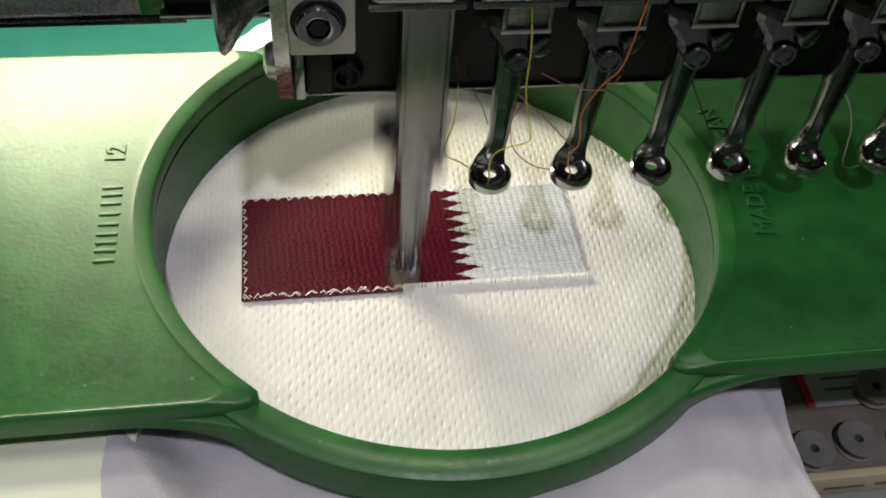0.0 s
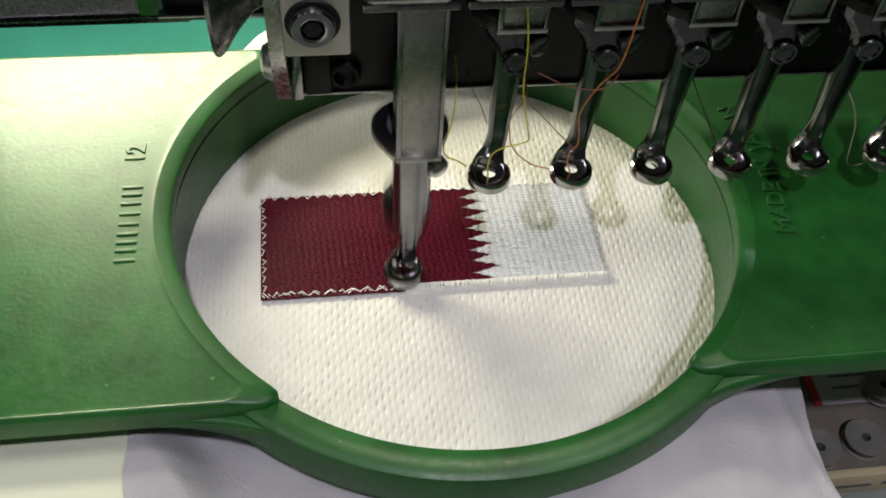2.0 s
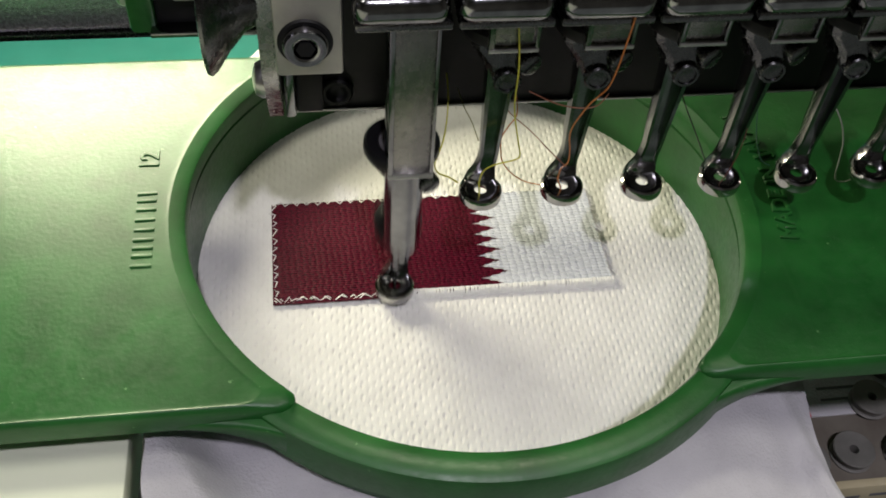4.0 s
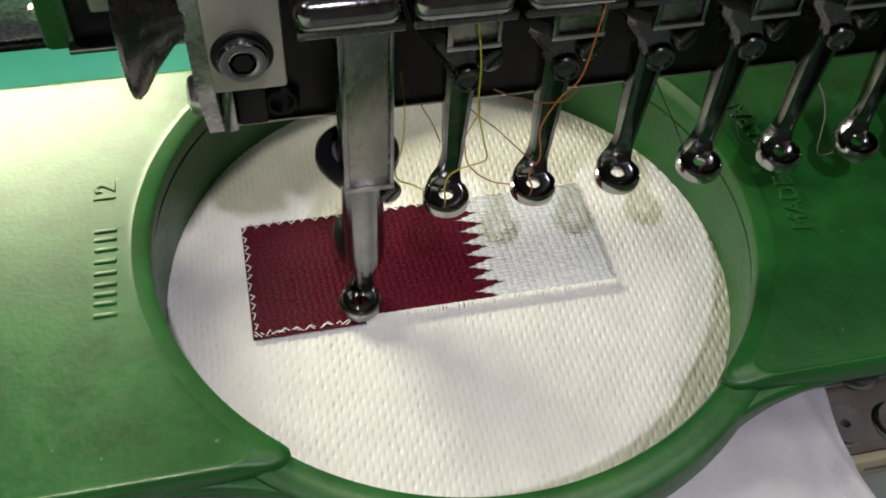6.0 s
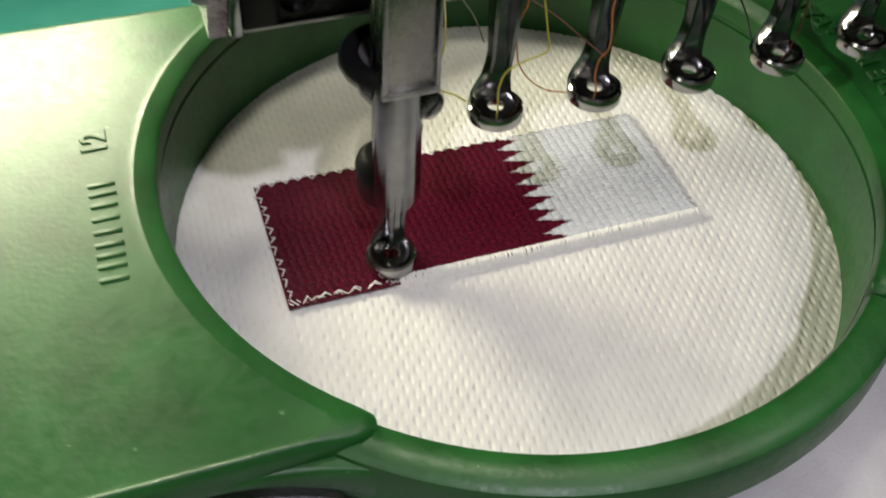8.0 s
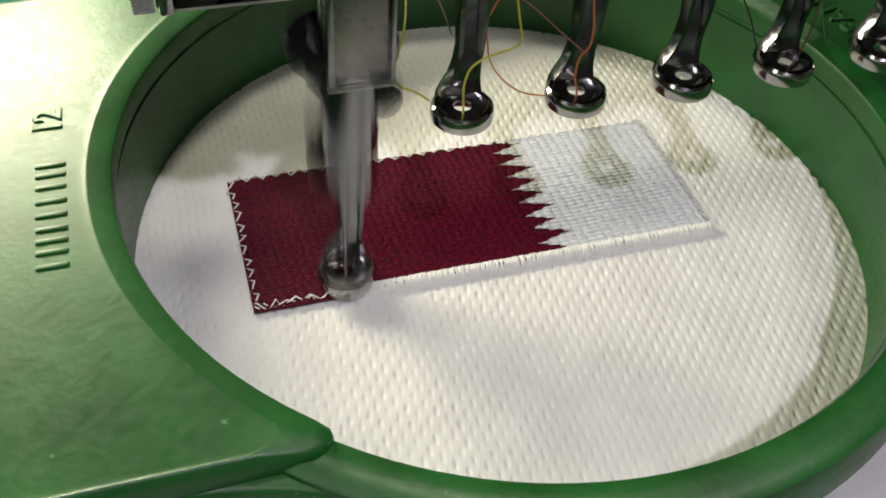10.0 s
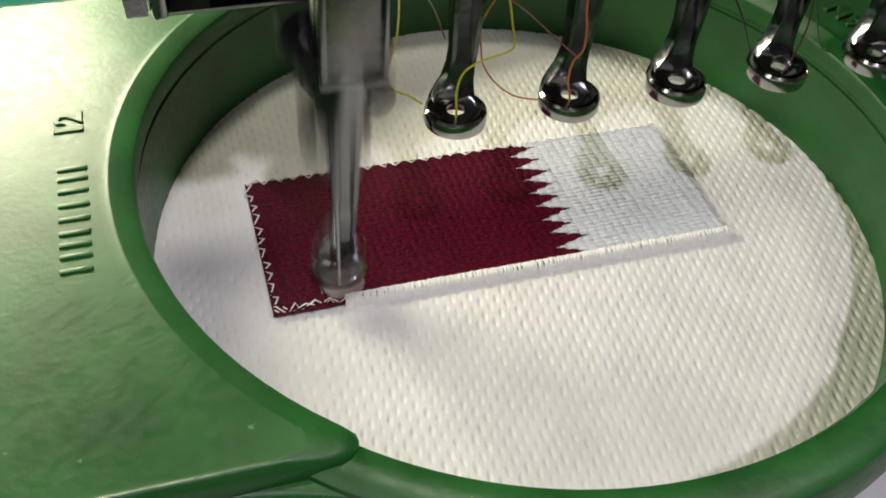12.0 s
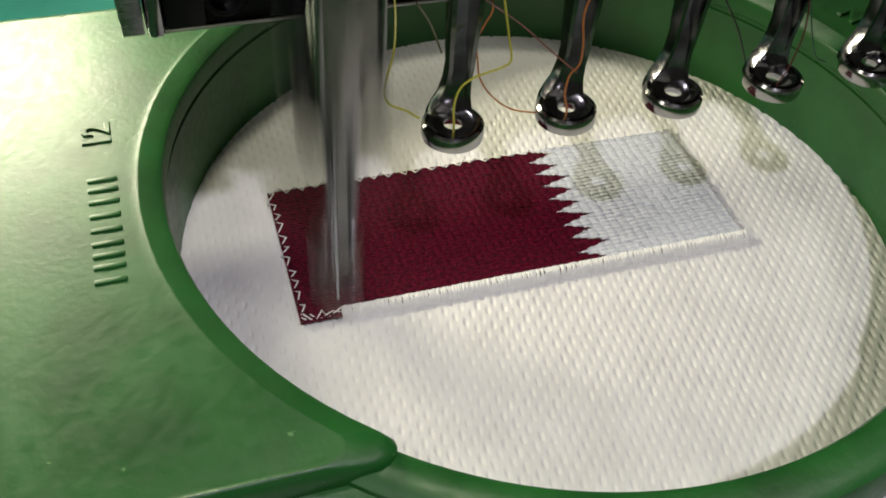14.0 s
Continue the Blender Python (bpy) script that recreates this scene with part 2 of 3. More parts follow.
def arc(a0, a1, r, n=28):
    return [(CX + r * math.cos(radians(a0 + (a1 - a0) * k / n)), CY + r * math.sin(radians(a0 + (a1 - a0) * k / n))) for k in range(n + 1)]


def plate_outline(side, r, inset):
    """Outline of a side plate: straight edges drawn in by inset, an arc of radius r towards the ring, rounded corners."""
    lo, hi = -0.412 + inset, 0.630 - inset
    near, far = lo + 0.045, hi - 0.045
    a0, a1 = math.degrees(math.asin((CY - near) / r)), math.degrees(math.asin((far - CY) / r))
    bow = arc(180 + a0, 180 - a1, r)
    (x0, _), (x1, _) = bow[0], bow[-1]
    nose = ((-0.034, -0.045), (-0.014, -0.044), (-0.002, -0.039), (0.007, -0.030), (0.0105, -0.020), (0.009, -0.010))
    out = [(-2.4, lo)] + [(x0 + a, near + b) for a, b in nose] + bow + [(x1 + a, far - b) for a, b in reversed(nose)] + [(-2.4, hi)]
    if side > 0:
        out = [(2 * CX - x, y) for x, y in reversed(out)]
    return out


def fillet(side):
    """The curved web that runs from a plate's front edge into the ring, deepening towards the ring."""
    a, c, b = Vector((1.06, -0.413)), Vector((0.915, -0.418)), Vector((CX + 0.685 * math.cos(radians(-56)), CY + 0.685 * math.sin(radians(-56))))
    core = Vector((0.93, -0.34))
    bm = bmesh.new()
    rings = []
    for k in range(15):
        t = k / 14
        p = a * (1 - t) ** 2 + c * 2 * t * (1 - t) + b * t * t
        q = p.lerp(core, 0.5)
        low = 0.166 - 0.060 * t ** 1.3
        d = (q - p).normalized()
        pts = [(p, low + 0.005), (p, 0.176), (p + d * 0.004, 0.184), (p + d * 0.012, 0.187), (q, 0.187), (q, low), (p + d * 0.005, low)]
        rings.append([bm.verts.new((v.x if side > 0 else 2 * CX - v.x, v.y, z)) for v, z in pts])
    for r0, r1 in zip(rings, rings[1:]):
        for k in range(7):
            bm.faces.new((r0[k], r0[(k + 1) % 7], r1[(k + 1) % 7], r1[k]))
    bm.faces.new(rings[0])
    bm.faces.new(rings[-1])
    return bm


def hoop():
    h = thing("embroidery_hoop", "round green painted metal embroidery hoop with broad side plates", "embroidery hoop")
    bm = bmesh.new()
    lathe(bm, [(R_LOW, -0.016), (R_IN - 0.002, 0.164), (R_IN + 0.002, 0.166), (R_IN + 0.002, 0.169), (R_IN - 0.001, 0.171), (R_IN, 0.185), (R_IN + 0.005, 0.197), (R_IN + 0.013, 0.202), (R_IN + 0.052, 0.200),
               (R_IN + 0.064, 0.193), (R_IN + 0.068, 0.180), (R_IN + 0.070, 0.108), (R_IN + 0.062, 0.098), (R_IN + 0.02, 0.094), (R_IN + 0.018, -0.016)], (CX, CY, 0), 144, closed=True)
    part("ring", bm, GREEN, h, "deep round green ring")
    for side in (-1, 1):
        bm = bmesh.new()
        levels = [(0.164, R_IN + 0.014, 0.006), (0.170, R_IN + 0.004, 0.0), (0.180, R_IN - 0.005, 0.0), (0.205, R_IN - 0.005, 0.001), (0.212, R_IN - 0.002, 0.003), (0.2165, R_IN + 0.006, 0.005), (0.2200, R_IN + 0.022, 0.0075), (0.2228, R_IN + 0.029, 0.0100), (0.2232, R_IN + 0.0312, 0.0112), (0.2226, R_IN + 0.0335, 0.0125), (TOP, R_IN + 0.039, 0.016), (TOP, R_IN + 0.047, 0.022)]
        rings = [[bm.verts.new((x, y, z)) for x, y in plate_outline(side, r, inset)] for z, r, inset in levels]
        n = len(rings[0])
        for a, b in zip(rings, rings[1:]):
            for k in range(n):
                bm.faces.new((a[k], a[(k + 1) % n], b[(k + 1) % n], b[k]))
        bm.faces.new(rings[0])
        bm.faces.new(rings[-1])
        part("side_plate", bm, GREEN, h, "broad green painted plate with raised marks")
        part("fillet", fillet(side), GREEN, h, sharp=60)
    # raised lettering: the size number, the maker's mark as plain bars, the country of origin
    letters("size_number", "12", 0.058, GREEN, h, (-0.258, 0.262, TOP - 0.001), 90, 0.002, label="raised size number 12")
    for y, w in ((-0.050, 0.0), (-0.012, 0.022), (0.022, 0.0), (0.050, 0.0), (0.094, 0.030), (0.146, 0.022)):
        for e in ((-0.5, 0.5) if w else (0,)):
            bm = bmesh.new()
            box(bm, (-0.279, y + e * w - 0.0045, TOP - 0.004), (-0.236, y + e * w + 0.0045, TOP + 0.0026), 0.002)
            part("maker_mark", bm, GREEN, h)
    letters("origin_mark", "MADE", 0.056, GREEN, h, (1.148, -0.012, TOP), 82, 0.0045, "raised words of origin")
    letters("origin_mark", "IN", 0.056, GREEN, h, (1.163, 0.112, TOP), 91, 0.0045, "raised words of origin")
    letters("origin_mark", "JAPAN", 0.056, GREEN, h, (1.148, 0.250, TOP), 103, 0.0045, "raised words of origin")
    return h


FW, FH = 0.80, 0.312      # the flag
TEETH = 9


def pique(X, Y):
    """Smooth cloth with rows of small long pits, staggered from column to column, each with a raised lip."""
    u = (X + 0.0012 * np.sin(Y * 40)) / 0.0140
    k = np.floor(u + 0.5)
    v = Y / 0.0310 + 0.5 * (k % 2)
    m = np.floor(v + 0.5)
    q = np.sin(k * 7.13 + m * 78.233) * 43758.5453
    q = q - np.floor(q)
    dv = v - m + 0.08 * (q - 0.5)
    du = u - k - 0.22 * dv
    pit = np.exp(-(du / 0.20) ** 2 - (dv / 0.25) ** 2)
    lip = np.exp(-((du - 0.40) / 0.20) ** 2 - (dv / 0.30) ** 2)
    return (-0.0031 * pit + 0.0003 * lip) * (0.65 + 0.6 * q)  + 0.0014 * np.sin(X * 9.0) * np.sin(Y * 7.0)


def edge_x(Y):
    """The serrated line between maroon and white."""
    n = np.floor(Y / FH * TEETH)
    s = (Y / FH * TEETH) % 1.0
    r = np.sin(n * 12.9898) * 43758.5453
    r = r - np.floor(r)
    return 0.490 + 0.010 * (r - 0.5) + (0.048 + 0.012 * r) * (1 - np.abs(2 * s - 1)) + 0.004 * np.sin(Y * 900)


def stitch_fill(pitch, length, seed, base, swell, rough, row=0.0020):
    """Rows of thread along x whose needle holes line up in soft columns."""
    rng = np.random.RandomState(seed)
    shift, wob = rng.rand(400), rng.rand(400)

    def g(X, Y):
        r = (Y + 0.0010 * np.sin(X * 47)) / pitch
        k = np.floor(r).astype(int) % 400
        across = np.abs((r - np.floor(r)) - 0.5) * 2
        along = X / length + 0.022 * r + rough * shift[k]
        column = np.floor(along)
        q = np.sin(column * 12.99 + k * 78.23) * 43758.5453
        q = q - np.floor(q)
        return base + row * (1 - across ** 2) * (0.5 + 0.25 * wob[k] + 0.5 * q) + swell * np.sin((along - column) * math.pi) ** 0.7
    return g


def fabric():
    f = thing("hooped_fabric", "white pique cotton stretched in the hoop with a two-colour embroidery", "fabric")
    step = 0.0020
    xs = np.arange(CX - 0.64, CX + 0.64, step)
    ys = np.arange(CY - 0.64, CY + 0.64, step)
    me = height_mesh("cloth", xs, ys, pique, lambda X, Y: (X - CX) ** 2 + (Y - CY) ** 2 < 0.632 ** 2)
    mesh_part("cloth", me, PIQUE, f, "white pique cotton with a raised diagonal grain", 180)

    # the rest of the cloth, which runs out under the hoop
    def sag(X, Y):
        d = np.hypot(X - CX, Y - CY) - 0.64
        wave = 0.065 * np.sin(X * 5.2 + 1.1 * np.sin(Y * 3.1)) + 0.018 * np.sin(X * 11 + Y * 6) + 0.010 * np.sin(X * 23 - Y * 9) + 0.006 * np.sin(X * 37 + 2 * np.sin(Y * 21)) * np.sin(Y * 29 + 3 * np.sin(X * 13)) + 0.05 * np.exp(-((X - 1.145 + 0.22 * (Y + 0.40)) / 0.03) ** 2)
        z = -0.02 - 0.10 * np.clip(d, 0, 1.2) + np.clip(d * 2.2, 0, 1) * (wave - 0.03) - 1.9 * np.sqrt(np.clip(-0.70 - Y, 0, 2) ** 2 + 0.0036) + 0.114
        w = np.clip((0.10 - X) / 0.27, 0, 1) * np.clip((d - 0.04) / 0.15, 0, 1) * np.clip(-Y / 0.12, 0, 1)
        return z + w * w * (3 - 2 * w) * (np.maximum(z, 0.078 + 0.003 * np.sin(X * 40 + Y * 9)) - z)     # the left side lies on the side table
    def inside(X, Y):
        return np.hypot(X - CX, Y - CY) > 0.600

    def spread(S, Y):
        left = np.maximum(-0.258 + 0.012 * np.sin(Y * 9) + 0.005 * np.sin(Y * 31), -0.22 + 1.3 * (Y - 0.98))
        right = 1.200 + 0.02 * np.sin(Y * 6 + 2) - 0.12 * np.clip(Y + 0.25, 0, 1) + 0.08 * np.clip(-0.35 - Y, 0, 1)
        return left + S * (right - left)
    me = height_mesh("cloth_margin", np.linspace(0, 1, 200), np.arange(-2.2, 1.3, 0.010), sag, inside, spread)
    mesh_part("cloth_margin", me, CLOTH, f, "soft white cloth hanging out under the hoop", 180)

    st = 0.0012
    ys = np.arange(-0.007, FH - 0.002, st)
    me = height_mesh("maroon_field", np.arange(-0.005, 0.57, st), ys, stitch_fill(0.0066, 0.0150, 3, 0.0052, 0.0009, 0.46, 0.0017), lambda X, Y: X < edge_x(Y))
    mesh_part("maroon_field", me, MAROON_THREAD, f, "maroon satin thread fill with a serrated edge", 180)
    me = height_mesh("white_field", np.arange(0.47, FW - 0.004, st), ys[9:], stitch_fill(0.0092, 0.0165, 7, 0.0050, 0.0014, 0.14, 0.0020), lambda X, Y: X > edge_x(Y) - 0.0015)
    mesh_part("white_field", me, WHITE_THREAD, f, "white thread fill in close rows", 180)
    # open zigzag stitches round the edges of the maroon field
    rng = random.Random(5)

    def zigzag(a, b, n, out=1.0, wide=0.0072, r=0.0016):
        a, b = Vector((*a, 0.0100)), Vector((*b, 0.0100))
        d = (b - a) / n
        side = Vector((-d.y, d.x, 0)).normalized() * wide * out
        bm = bmesh.new()
        pts = [a + d * (k + rng.uniform(-0.34, 0.34)) + side * (1.15 if k % 2 else -0.75) * rng.uniform(0.35, 1.25) - Vector((0, 0, 0.006 if k % 2 else 0)) for k in range(n + 1)]
        tube(bm, pts, r, 5)
        part("zigzag_stitch", bm, BORDER_THREAD, f, "fine white zigzag stitching")
    zigzag((0.0, 0.005), (0.372, 0.005), 25, -1, 0.0072)
    zigzag((0.008, 0.004), (0.366, 0.004), 19, -1, 0.0064, 0.0012)
    zigzag((0.001, 0.0), (0.001, FH), 23, 1, 0.0075)
    zigzag((0.002, FH - 0.005), (0.53, FH - 0.005), 39, 1, 0.0105, 0.0019)
    zigzag((0.53, FH - 0.004), (FW, FH - 0.004), 30, 1, 0.0075, 0.0013)
    zigzag((FW - 0.002, FH), (FW - 0.002, 0.0), 34, 1, 0.0090, 0.0013)
    # the satin border along the front: one piece that is sewn already, short pieces that are sewn as the hoop moves on
    segs = []

    def satin(x0, x1):
        bm = bmesh.new()
        n = max(2, round((x1 - x0) / 0.0036))
        for k in range(n):
            x = x0 + (x1 - x0) * k / n
            w, up = 0.0078 + rng.uniform(-0.0011, 0.0011), rng.uniform(-0.0007, 0.0005)
            tube(bm, [(x, -0.002 - w, -0.002), (x + 0.001, -0.001 - w * 0.7, 0.0065 + up), (x + rng.uniform(0, 0.004), 0.001, 0.0110 + up), (x + 0.003, 0.003 + w * 0.7, 0.0115 + up), (x + 0.004, 0.004 + w, 0.006)], rng.uniform(0.0019, 0.0027), 5)
        return part("satin_border", bm, BORDER_THREAD, f, "white satin stitch border")
    satin(0.361, FW)
    x = 0.361
    while x > 0.03:
        segs.append((x - 0.0096, satin(x - 0.0096, x)))
        x -= 0.0096
    return f, segs


# ---- presser feet ----
RX, RY, RZ, PITCH = 0.361, 0.031, 0.341, 0.1747


def loft(bm, sections):
    rings = [[bm.verts.new(p) for p in s] for s in sections]
    n = len(rings[0])
    for a, b in zip(rings, rings[1:]):
        for k in range(n):
            bm.faces.new((a[k], a[(k + 1) % n], b[(k + 1) % n], b[k]))
    bm.faces.new(rings[0])
    bm.faces.new(rings[-1])
    return bm


def channel(z, x, y, w, d, deep):
    """Section of a channel open to the front: walls of thin metal, groove of depth deep."""
    g = 2 * d * deep
    return [(x - w, y - d, z), (x - w * 0.68, y - d, z), (x - w * 0.60, y - d + g, z), (x + w * 0.60, y - d + g, z), (x + w * 0.68, y - d, z), (x + w, y - d, z), (x + w * 1.05, y, z), (x + w * 0.9, y + d, z), (x - w * 0.9, y + d, z), (x - w * 1.05, y, z)]


FRONT = Matrix.Rotation(radians(90), 3, "X")      # turns an upright axis towards the operator


def presser_foot(name, label, group=""):
    """Top of the ring end at the origin; the stem rises behind it."""
    t = thing(name, label, "presser foot", (RX, RY, RZ), group)
    bm = bmesh.new()
    lathe(bm, [(0.026, -0.026), (0.0415, -0.026), (0.0445, -0.024), (0.0455, -0.019), (0.0455, -0.008), (0.0445, -0.0035), (0.041, 0.0), (0.036, 0.001), (0.030, -0.0005), (0.018, -0.002), (0.0135, -0.0045), (0.0125, -0.008), (0.016, -0.016)], (0, 0, 0), 44, closed=True)
    part("ring_end", bm, RING_STEEL, t, "flat polished ring with a needle hole", 28)
    bm = bmesh.new()
    loft(bm, [channel(*s) for s in ((-0.018, 0.001, 0.030, 0.034, 0.013, 0.02), (-0.004, 0.002, 0.031, 0.033, 0.012, 0.02), (0.010, 0.005, 0.033, 0.028, 0.012, 0.03), (0.024, 0.009, 0.034, 0.0225, 0.012, 0.05), (0.046, 0.013, 0.036, 0.0190, 0.012, 0.15), (0.070, 0.016, 0.037, 0.0188, 0.013, 0.3),
                                    (0.10, 0.016, 0.038, 0.0198, 0.015, 0.55), (0.22, 0.018, 0.040, 0.0250, 0.021, 0.6), (0.30, 0.020, 0.041, 0.0285, 0.025, 0.6), (0.39, 0.022, 0.041, 0.0310, 0.026, 0.6))])
    part("stem", bm, CHROME, t, "tapered channel stem", 28)
    # faceted clamp block, narrowing downwards
    bm = bmesh.new()
    loft(bm, [[(x0, y0 + 0.012, z), (x0 + 0.012, y0, z), (x1 - 0.008, y0, z), (x1, y0 + 0.008, z), (x1, 0.088, z), (x0, 0.088, z)] for x0, x1, y0, z in ((-0.006, 0.046, 0.014, 0.272), (-0.010, 0.050, 0.008, 0.292), (-0.016, 0.052, 0.008, 0.312), (-0.041, 0.056, 0.012, 0.345), (-0.044, 0.058, 0.012, 0.366), (-0.040, 0.056, 0.020, 0.376))])
    part("clamp_block", bm, DARK_STEEL, t, sharp=20)
    tilt = Matrix.Rotation(radians(20), 3, "Z") @ FRONT
    bm = bmesh.new()
    lathe(bm, [(0.022, -0.03), (0.024, 0.006), (0.022, 0.010), (0.017, 0.012), (0.004, 0.012)], (0.064, 0.006, 0.318), 28, tilt)
    screw = part("clamp_screw", bm, DARK_STEEL, t, "slotted clamp screw")
    bm = bmesh.new()
    box(bm, (-0.019, -0.0135, -0.0028), (0.019, -0.0100, 0.0028), 0.001)
    bmesh.ops.rotate(bm, cent=(0, 0, 0), matrix=Matrix.Rotation(radians(20), 3, "Z") @ Matrix.Rotation(radians(-38), 3, "Y"), verts=bm.verts)
    bmesh.ops.translate(bm, vec=(0.064, 0.006, 0.318), verts=bm.verts)
    part("screw_slot", bm, BLACK, screw)
    bm = bmesh.new()
    lathe(bm, [(0.020, -0.02), (0.0255, -0.012), (0.0265, 0.004), (0.024, 0.008), (0.019, 0.008), (0.017, 0.004), (0.006, 0.003)], (0.027, 0.004, 0.278), 28, FRONT)
    part("guide_boss", bm, DARK_STEEL, t)
    bm = bmesh.new()
    lathe(bm, [(0.030, 0.004), (0.046, 0.010), (0.050, 0.018), (0.058, 0.022), (0.072, 0.021), (0.0775, 0.015), (0.0785, 0.0), (0.074, -0.010), (0.060, -0.018), (0.030, -0.020)], (0.012, 0.047, 0.384), 48, closed=True)
    collar = part("collar", bm, BLACK, t, "black cushion disc")
    bm = bmesh.new()
    lathe(bm, [(0.030, 0.006), (0.044, 0.0115), (0.047, 0.016), (0.040, 0.020), (0.030, 0.020)], (0.012, 0.047, 0.384), 40, closed=True)
    part("felt_washer", bm, FELT, collar, "grey felt washer")
    # slide bar: a channel with a broad rail and a thin one
    bm = bmesh.new()
    box(bm, (-0.0235, -0.032, 0.380), (0.0655, 0.012, 1.05), 0.004)
    part("slide_bar", bm, SLIDE, t, "satin steel slide bar")
    for x0, x1 in ((-0.0240, -0.0135), (0.0590, 0.0660)):
        bm = bmesh.new()
        box(bm, (x0, -0.038, 0.380), (x1, -0.0318, 1.05), 0.002)
        part("rail", bm, CHROME, t)
    bm = bmesh.new()
    box(bm, (-0.0245, -0.0395, 0.376), (0.0665, -0.026, 0.385), 0.002)
    part("slide_lip", bm, STEEL, t)
    return t


def feet():
    active = presser_foot("presser_foot", "polished steel presser foot, working, with a ring end and slide bar")
    idle = presser_foot("presser_foot", "polished steel presser foot, raised and idle, with a ring end", "idle presser feet")
    for k in range(2, 9):
        copy_thing(idle, pose((RX + PITCH * k) * DM, RY * DM, RZ * DM))
    idle.location = Vector((RX + PITCH, RY, RZ)) * DM
    return active


def needle_unit():
    n = thing("needle", "steel needle bar with its dark clamp and needle", "needle", (RX, RY, RZ))
    bm = bmesh.new()
    lathe(bm, [(0.024, 0.078), (0.036, 0.088), (0.040, 0.104), (0.040, 1.1)], (0.014, 0.013, 0), 40)
    part("needle_bar", bm, CHROME, n, "polished round needle bar")
    bm = bmesh.new()
    lathe(bm, [(0.020, 0.034), (0.046, 0.046), (0.052, 0.060), (0.054, 0.112), (0.048, 0.130), (0.036, 0.140)], (0.012, 0.072, 0), 28)
    part("needle_clamp", bm, BLACK, n)
    bm = bmesh.new()
    lathe(bm, [(0.0008, -0.10), (0.0040, -0.075), (0.0040, 0.02), (0.0075, 0.04), (0.0075, 0.09)], (0, 0, 0), 12)
    part("needle_shank", bm, CHROME, n)
    return n


# ---- the sewing head ----
SIDE = Matrix.Rotation(radians(90), 3, "Y")


def head():
    h = thing("sewing_head", "black and steel sewing head with a socket bolt, above the hoop", "sewing machine head")
    bm = bmesh.new()
    box(bm, (0.142, 0.165, 0.455), (3.4, 0.215, 1.7), 0.006)
    part("face_plate", bm, BLACK, h, "black enamelled face plate")
    bm = bmesh.new()
    box(bm, (0.150, 0.158, 0.455), (3.4, 0.166, 0.461), 0.002)
    part("edge_strip", bm, STEEL, h, "bright worn lower edge")
    bm = bmesh.new()
    box(bm, (0.142, 0.215, 0.50), (3.4, 0.34, 1.7), 0.01)
    part("needle_case", bm, BLACK, h)
    bm = bmesh.new()
    loft(bm, [[(x, y, z) for x, y in ((0.114, y0), (0.141, y0), (0.141, y1), (0.114, y1))] for z, y0, y1 in ((0.478, 0.132, 0.165), (0.482, 0.120, 0.20), (0.60, 0.045, 0.24), (0.70, 0.0, 0.26), (1.6, -0.02, 0.26))])
    part("side_bracket", bm, BAR, h, "satin steel side bracket")
    bm = bmesh.new()
    box(bm, (0.1415, -0.026, 0.698), (0.256, 0.164, 1.6), 0.006)
    part("mounting_block", bm, BEIGE, h, "pale nickel mounting block")
    bm = bmesh.new()
    lathe(bm, [(0.043, -0.006), (0.047, 0.0), (0.044, 0.004), (0.038, 0.004)], (0.193, -0.026, 0.769), 36, FRONT)
    part("washer", bm, BLACK, h)
    bm = bmesh.new()
    lathe(bm, [(0.0375, -0.004), (0.0385, 0.014), (0.035, 0.021), (0.025, 0.022), (0.0205, 0.020), (0.0165, 0.006)], (0.193, -0.026, 0.769), 36, FRONT)
    bolt = part("socket_bolt", bm, CHROME, h, "worn steel socket head bolt in a black washer")
    bm = bmesh.new()
    lathe(bm, [(0.0165, 0.004), (0.0165, 0.0205)], (0.193, -0.026, 0.769), 6, FRONT)
    part("socket", bm, BLACK, bolt)
    bm = bmesh.new()
    box(bm, (0.145, 0.125, 0.470), (0.166, 0.164, 0.60), 0.006)
    part("end_block", bm, CHROME, h, "small bright steel block")
    bm = bmesh.new()
    box(bm, (0.167, 0.145, 0.466), (0.222, 0.164, 0.66), 0.006)
    part("lower_block", bm, BLACK, h)
    bm = bmesh.new()
    lathe(bm, [(0.033, -0.01), (0.033, 0.004), (0.029, 0.008), (0.022, 0.008), (0.018, 0.0), (0.012, -0.004)], (0.248, 0.160, 0.505), 28, FRONT)
    part("set_screw", bm, BLACK, h)
    bm = bmesh.new()
    lathe(bm, [(0.036, 0.012), (0.036, -0.004), (0.030, -0.016), (0.014, -0.021)], (0.112, 0.094, 0.598), 28, SIDE)
    part("side_screw", bm, STEEL, h, "domed steel screw head")
    # cupped knob on the bracket's side
    bm = bmesh.new()
    lathe(bm, [(0.055, 0.082), (0.066, 0.060), (0.100, 0.030), (0.130, 0.010), (0.139, 0.0), (0.138, -0.006), (0.130, -0.008), (0.090, 0.010), (0.05, 0.02)], (0.036, 0.050, 0.822), 48, SIDE)
    part("knob", bm, DARK_STEEL, h, "dark cupped steel knob")
    # guide slabs over each foot
    for k in range(9):
        x = RX - 0.006 + PITCH * k
        bm = bmesh.new()
        box(bm, (x - 0.080, -0.045, 0.797), (x + 0.084, 0.164, 0.814), 0.004)
        part("guide_plate", bm, DARK_STEEL, h)
        bm = bmesh.new()
        box(bm, (x - 0.084, -0.062, 0.812), (x + 0.078, 0.164, 0.870), 0.026, 6)
        part("guide_slab", bm, CHROME, h, "" if k else "polished rounded guide over the working foot")
    return h


